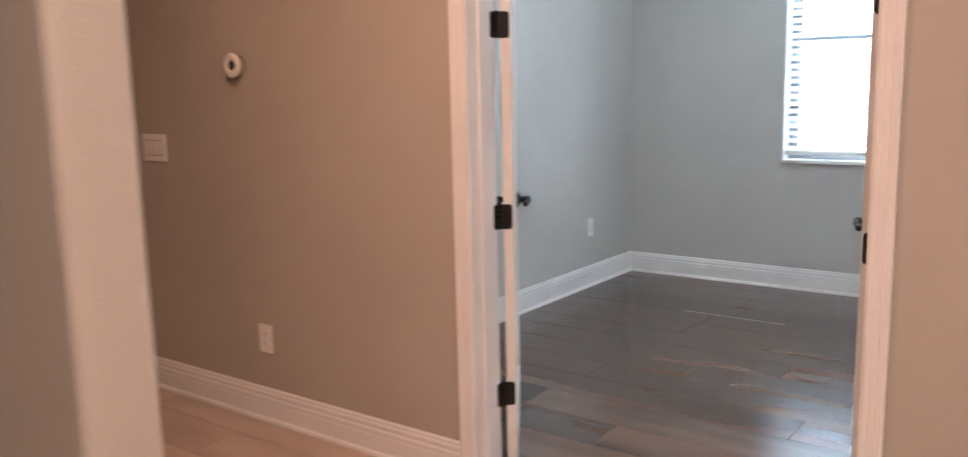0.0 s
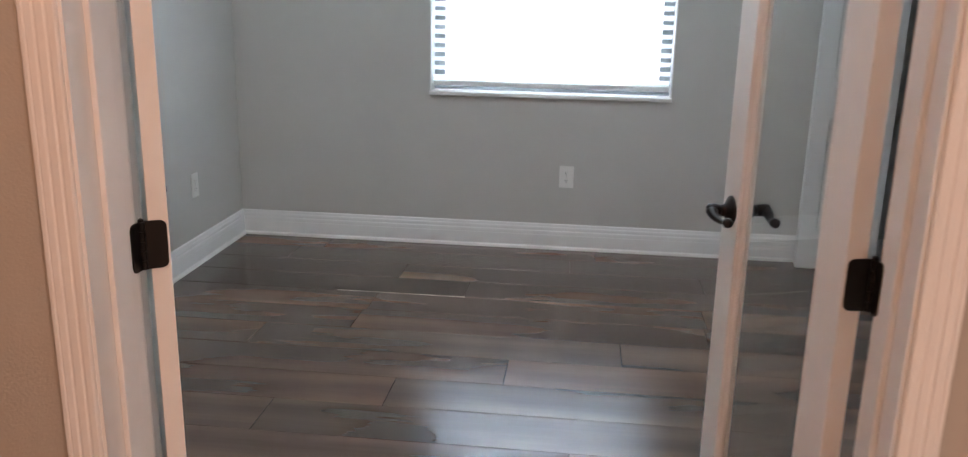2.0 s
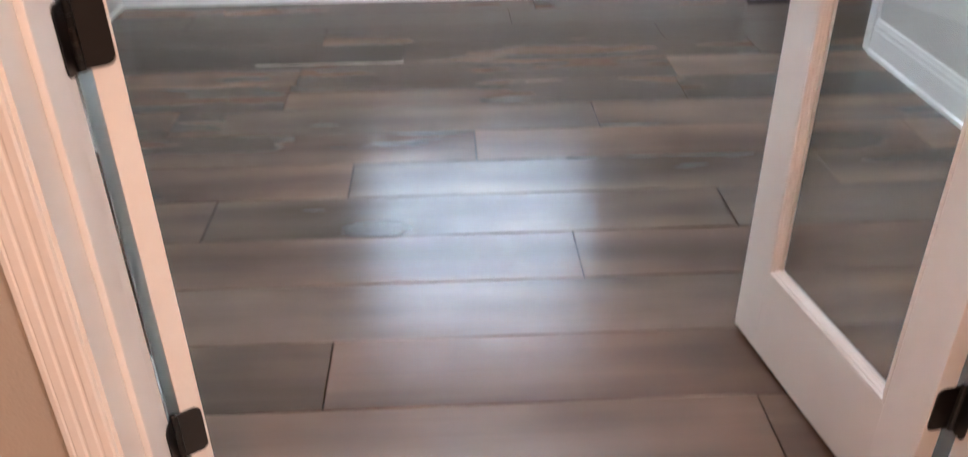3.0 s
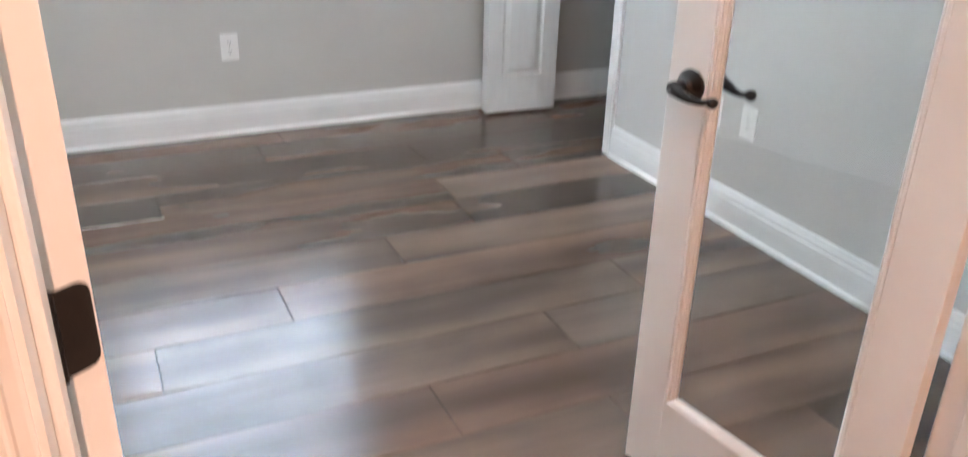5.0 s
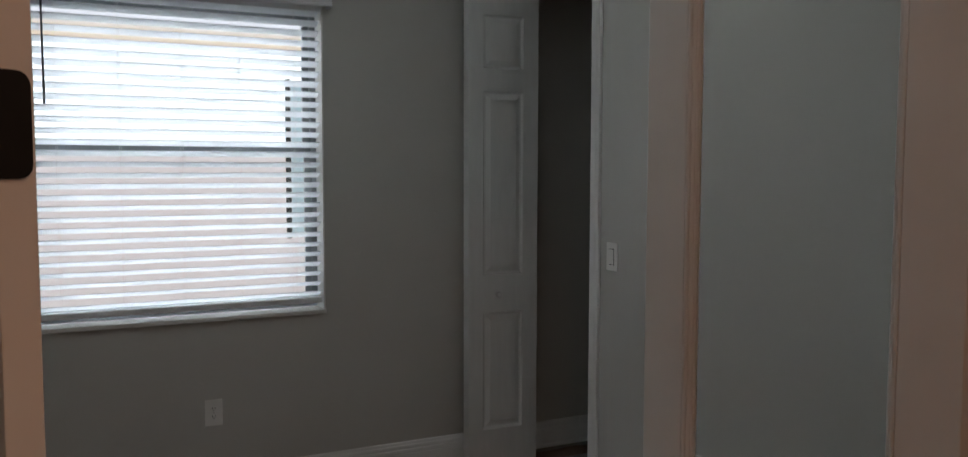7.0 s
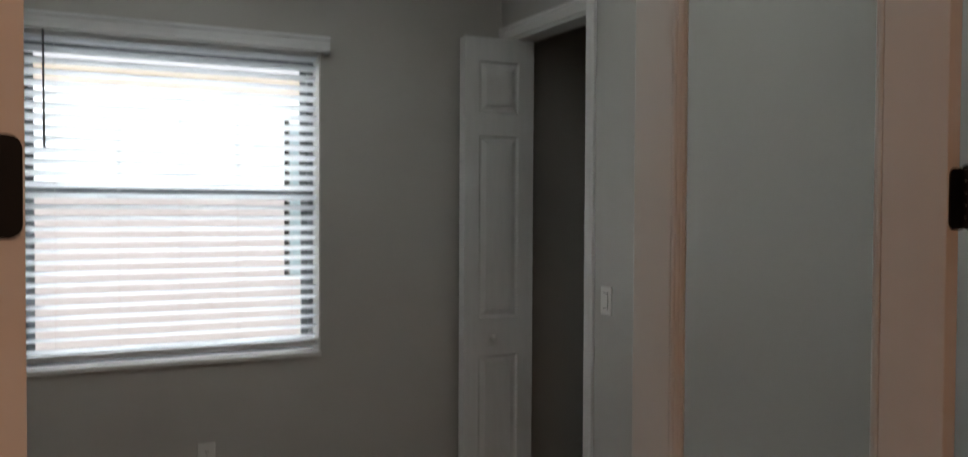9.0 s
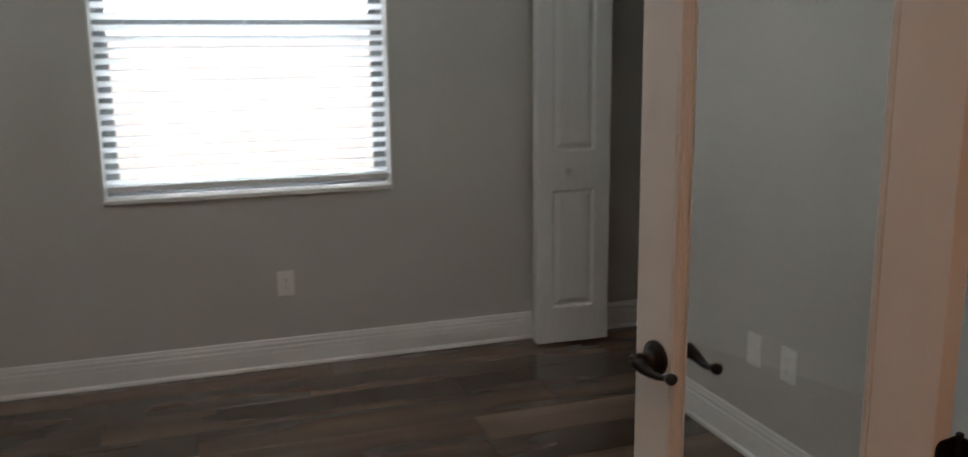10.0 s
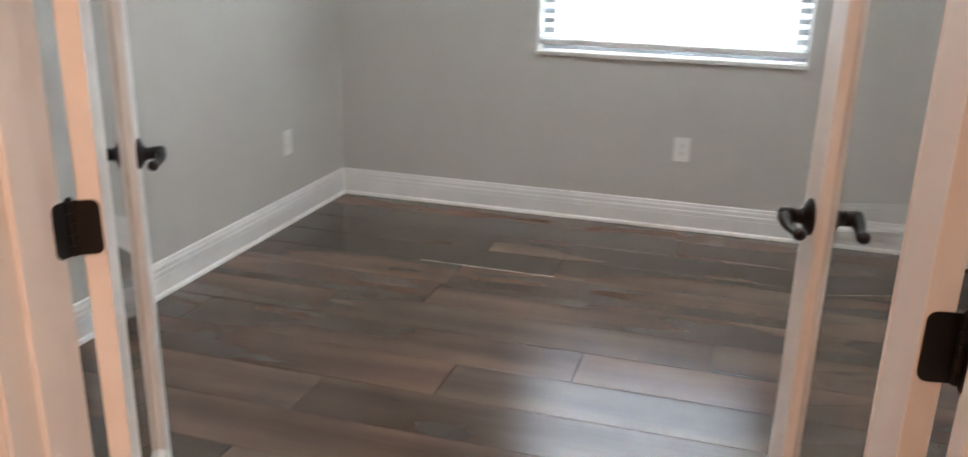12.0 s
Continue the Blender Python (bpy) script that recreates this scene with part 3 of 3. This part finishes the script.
# ---- blinds ----
def blinds():
    ox = (WX0 + WX1) / 2
    b = tagged(empty("window_blind", pose(ox, 0.03, WZ1)), "white two-inch slat blind hanging in the window, slats open", "blind")
    half = (WX1 - WX0) / 2 - 0.012
    pitch, n = 0.0486, 29
    bm0 = bmesh.new()
    prof = [(-0.025 + 0.05 * k / 8, 0.0028 * (1 - ((k - 4) / 4) ** 2)) for k in range(9)]
    ring = prof + [(u, v - 0.0028) for u, v in reversed(prof)]
    tilt = radians(-29)
    extrude(ring, lambda u, v, s: (s, u * math.cos(tilt) - v * math.sin(tilt), u * math.sin(tilt) + v * math.cos(tilt)), -half, half, bm0)
    first = part("slat", bm0, SLAT, b)
    top = -0.050
    first.location = (0, 0, top)
    for k in range(1, n):
        ob = new("slat", first.data)
        ob.parent = b
        ob.location = (0.0012 * math.sin(k * 2.4), 0, top - pitch * k)
        ob.rotation_euler = (0.02 * math.sin(k * 1.7), 0.0007 * math.sin(k * 3.1), 0)
    zb = top - pitch * n
    part("bottom_rail", boxes((-half, half, -0.027, 0.027, zb + 0.001, zb + 0.030), bevel=0.004), BLIND, b)
    part("headrail", boxes((-half - 0.004, half + 0.004, -0.027, 0.027, -0.042, -0.001)), BLIND, b)
    val = [(0, 0), (0, 0.010), (0.006, 0.016), (0.016, 0.016), (0.022, 0.011), (0.054, 0.011), (0.060, 0.016), (0.070, 0.016), (0.076, 0.010), (0.076, 0)]
    part("valance", extrude(val, lambda u, v, s: (s, -0.095 - v, -0.030 + u), -half - 0.030, half + 0.042), BLIND, b, "white moulded valance")
    for x in (-half - 0.030, half + 0.032):
        part("valance_return", boxes((x, x + 0.010, -0.095, -0.031, -0.030, 0.046)), BLIND, b)
    for x in (-0.515, -0.260, 0.0, 0.258, 0.515):
        for y in (-0.0265, 0.0265):
            part("ladder_cord", tube(bmesh.new(), [(x, y, -0.045), (x, y, zb + 0.02)], [0.0007, 0.0007], 6), CORD, b)
        part("lift_cord", tube(bmesh.new(), [(x + 0.006, -0.028, -0.045), (x + 0.007, -0.028, zb + 0.02)], [0.0006, 0.0006], 6), CORD, b)
    part("tilt_wand", tube(bmesh.new(), [(-half + 0.088, -0.040, -0.02), (-half + 0.089, -0.043, -0.30), (-half + 0.090, -0.045, -0.525)], [0.0045, 0.0045, 0.0055], 8), WAND, b, "grey tilt wand")


blinds()


# ---- wall plates ----
def plate(name, m, label, category, kind_of, gangs=1):
    """Local x across, z up, the wall behind +y."""
    p = tagged(empty(name, m), label, category)
    w = 0.080 + 0.046 * (gangs - 1)
    bm = bmesh.new()
    box(bm, -w / 2, w / 2, -0.006, 0, -0.0620, 0.0620, bevel=0.003)
    part("cover", bm, PLATE, p)
    for g in range(gangs):
        cx = (g - (gangs - 1) / 2) * 0.046
        if kind_of == "outlet":
            for cz in (-0.0195, 0.0195):
                pts = [(0.017 * math.cos(radians(a)), max(-0.0135, min(0.0135, 0.017 * math.sin(radians(a))))) for a in range(0, 360, 15)]
                r = part("receptacle", extrude(pts, lambda u, v, s: (cx + u, -0.006 - s, cz + v), 0, 0.0016), PLATE, p)
                for sx, h in ((-0.0063, 0.008), (0.0063, 0.0065)):
                    part("slot", boxes((cx + sx - 0.0012, cx + sx + 0.0012, -0.0079, -0.0074, cz - h / 2 + 0.003, cz + h / 2 + 0.003)), SLOT, r)
                part("slot", lathe(bmesh.new(), [(0.0026, 0.0074), (0.0026, 0.0079)], lambda a, b, h: (cx + a, -h, cz - 0.0075 + b), 10), SLOT, r)
            part("screw", lathe(bmesh.new(), [(0.003, 0.006), (0.003, 0.007)], lambda a, b, h: (cx + a, -h, b), 10), STEEL, p)
        elif kind_of == "switch":
            part("rocker", extrude([(-0.033, 0.006), (-0.033, 0.0075), (0, 0.0105), (0.033, 0.0085), (0.033, 0.006)], lambda u, v, s: (cx + s, -v, u), -0.0165, 0.0165), PLATE, p)
            part("bezel", boxes((cx - 0.0185, cx + 0.0185, -0.0068, -0.0058, -0.0355, 0.0355)), SLOT, p)
        else:
            for cz in (-0.042, 0.042):
                part("screw", lathe(bmesh.new(), [(0.003, 0.006), (0.003, 0.007)], lambda a, b, h: (cx + a, -h, cz + b), 10), STEEL, p)
    return p


plate("outlet", pose(1.890, 0, 0.420), "white duplex outlet on the wall under the window", "outlet", "outlet")
plate("outlet", pose(0, -0.613, 0.417, 0, 0, 90), "white duplex outlet on the blank bedroom wall", "outlet", "outlet")
plate("outlet", pose(XR, -1.787, 0.420, 0, 0, -90), "white duplex outlet beside a blank plate", "outlet", "outlet")
plate("wall_plate", pose(XR, -1.593, 0.416, 0, 0, -90), "white blank cover plate beside an outlet", "wall plate", "blank")
plate("light_switch", pose(XR, -1.021, 1.183, 0, 0, -90), "white rocker light switch beside the closet", "light switch", "switch")
plate("outlet", pose(0.086, HALL_Y, 0.367), "white duplex outlet on the hall wall", "outlet", "outlet")
plate("light_switch", pose(-0.612, HALL_Y, 1.158), "white three-gang rocker switch on the hall wall", "light switch", "switch", 3)


def thermostat():
    t = tagged(empty("thermostat", pose(0.018, HALL_Y, 1.507)), "round white thermostat with a dark centre on the hall wall", "thermostat")
    put = lambda a, b, h: (a, -h, b)
    part("base", lathe(bmesh.new(), [(0.047, 0), (0.047, 0.026), (0.045, 0.028), (0.030, 0.028)], put), STEEL, t, "grey metal body", True)
    part("ring", lathe(bmesh.new(), [(0.050, 0.026), (0.051, 0.031), (0.048, 0.035), (0.036, 0.037), (0.024, 0.035), (0.019, 0.031)], put), PLATE, t, "white rounded ring", True)
    part("dial", lathe(bmesh.new(), [(0.020, 0.028), (0.019, 0.0325), (0.012, 0.034), (0.002, 0.0343)], put), SLOT, t, "dark glossy dial", True)


thermostat()

# ---- outside ----
structure(link("ground", boxes((-40, 40, 0.21, 60, -0.4, -0.2)), GROUND), "flat green lawn outside the window", "ground")
# house wall and sky are one sheet that glows in place of daylight
structure(link("backdrop", boxes((-4.5, 8.0, 4.0, 4.05, -0.2, 6.6)), OUTSIDE), "glowing backdrop of a pale house wall and hazy sky", "backdrop")
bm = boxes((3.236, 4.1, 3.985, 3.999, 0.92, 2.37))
far = part("window", bm, PANE_GLOW, bpy.data.objects["backdrop"], "pale blue house window outside, sky reflection put in as glow")
part("frame", boxes((3.205, 3.250, 3.97, 3.998, 0.90, 2.39)), SLOT, far, "dark window frame")

# ---- floor boards, last ----
floor = structure(link("floor", boxes((HX0 - T, 5.72, HS - T, 0.2, -0.12, -0.012)), SUB), "grey-brown laminate plank floor with a soft sheen", "floor")
PITCH, PLEN, GAP = 0.2325, 1.52, 0.0011
JOINT = {-1: 0.55, 0: 1.936, 1: 2.600, 2: 1.444, 3: 1.031, 4: 2.535, 5: 2.165, 6: 1.721, 7: 1.320, 8: 0.930, 9: 1.975, 10: 2.40, 11: 1.350, 12: 2.282}


def plank_mesh(length, width, material):
    me = bpy.data.meshes.new("plank")
    c, d, h = 0.0014, 0.0013, 0.0115
    l, w = length / 2 - GAP, width / 2 - GAP
    vs = [(sx * l, sy * w, -h) for sx, sy in ((-1, -1), (1, -1), (1, 1), (-1, 1))]
    vs += [(sx * l, sy * w, -d) for sx, sy in ((-1, -1), (1, -1), (1, 1), (-1, 1))]
    vs += [(sx * (l - c), sy * (w - c), 0) for sx, sy in ((-1, -1), (1, -1), (1, 1), (-1, 1))]
    fs = [(8, 9, 10, 11), (3, 2, 1, 0)]
    for a in (0, 4):
        fs += [(a + k, a + (k + 1) % 4, a + 4 + (k + 1) % 4, a + 4 + k) for k in range(4)]
    me.from_pydata(vs, [], fs)
    me.materials.append(material)
    return me


plank_cache = {}
for row in range(-1, 31):
    ya, yb = -0.206 - PITCH * row, -0.206 - PITCH * (row + 1)
    xa, xb = (0.002, 5.6) if yb > HALL_Y + 0.05 else (HX0, HX1)
    if row == -1:
        ya = -0.001
    shift = JOINT.get(row, (row * 0.613) % PLEN)
    x = shift - PLEN * math.ceil((shift - xa) / PLEN)
    while x < xb - 0.01:
        a, b = max(x, xa), min(x + PLEN, xb)
        x += PLEN
        if b - a < 0.03:
            continue
        key = (round(b - a, 4), round(ya - yb, 4), OAK if row > 13 else WOOD)
        if key not in plank_cache:
            plank_cache[key] = plank_mesh(*key)
        ob = new("plank", plank_cache[key])
        ob.parent = floor
        ob.location = ((a + b) / 2, (ya + yb) / 2, 0)

# pale strip painted as the glint on a board edge in the middle of the floor
bm = bmesh.new()
tube(bm, [(0.83 + 0.62 * k / 12, -0.9036 + 0.0009 * math.sin(k * 1.9), 0.0002) for k in range(13)], [0.0010 + 0.0024 * abs(math.sin(k * 0.9 + 0.4)) for k in range(13)], 6, 0.5)
part("edge_glint", bm, GLINT, floor, "painted pale glint along a board edge")
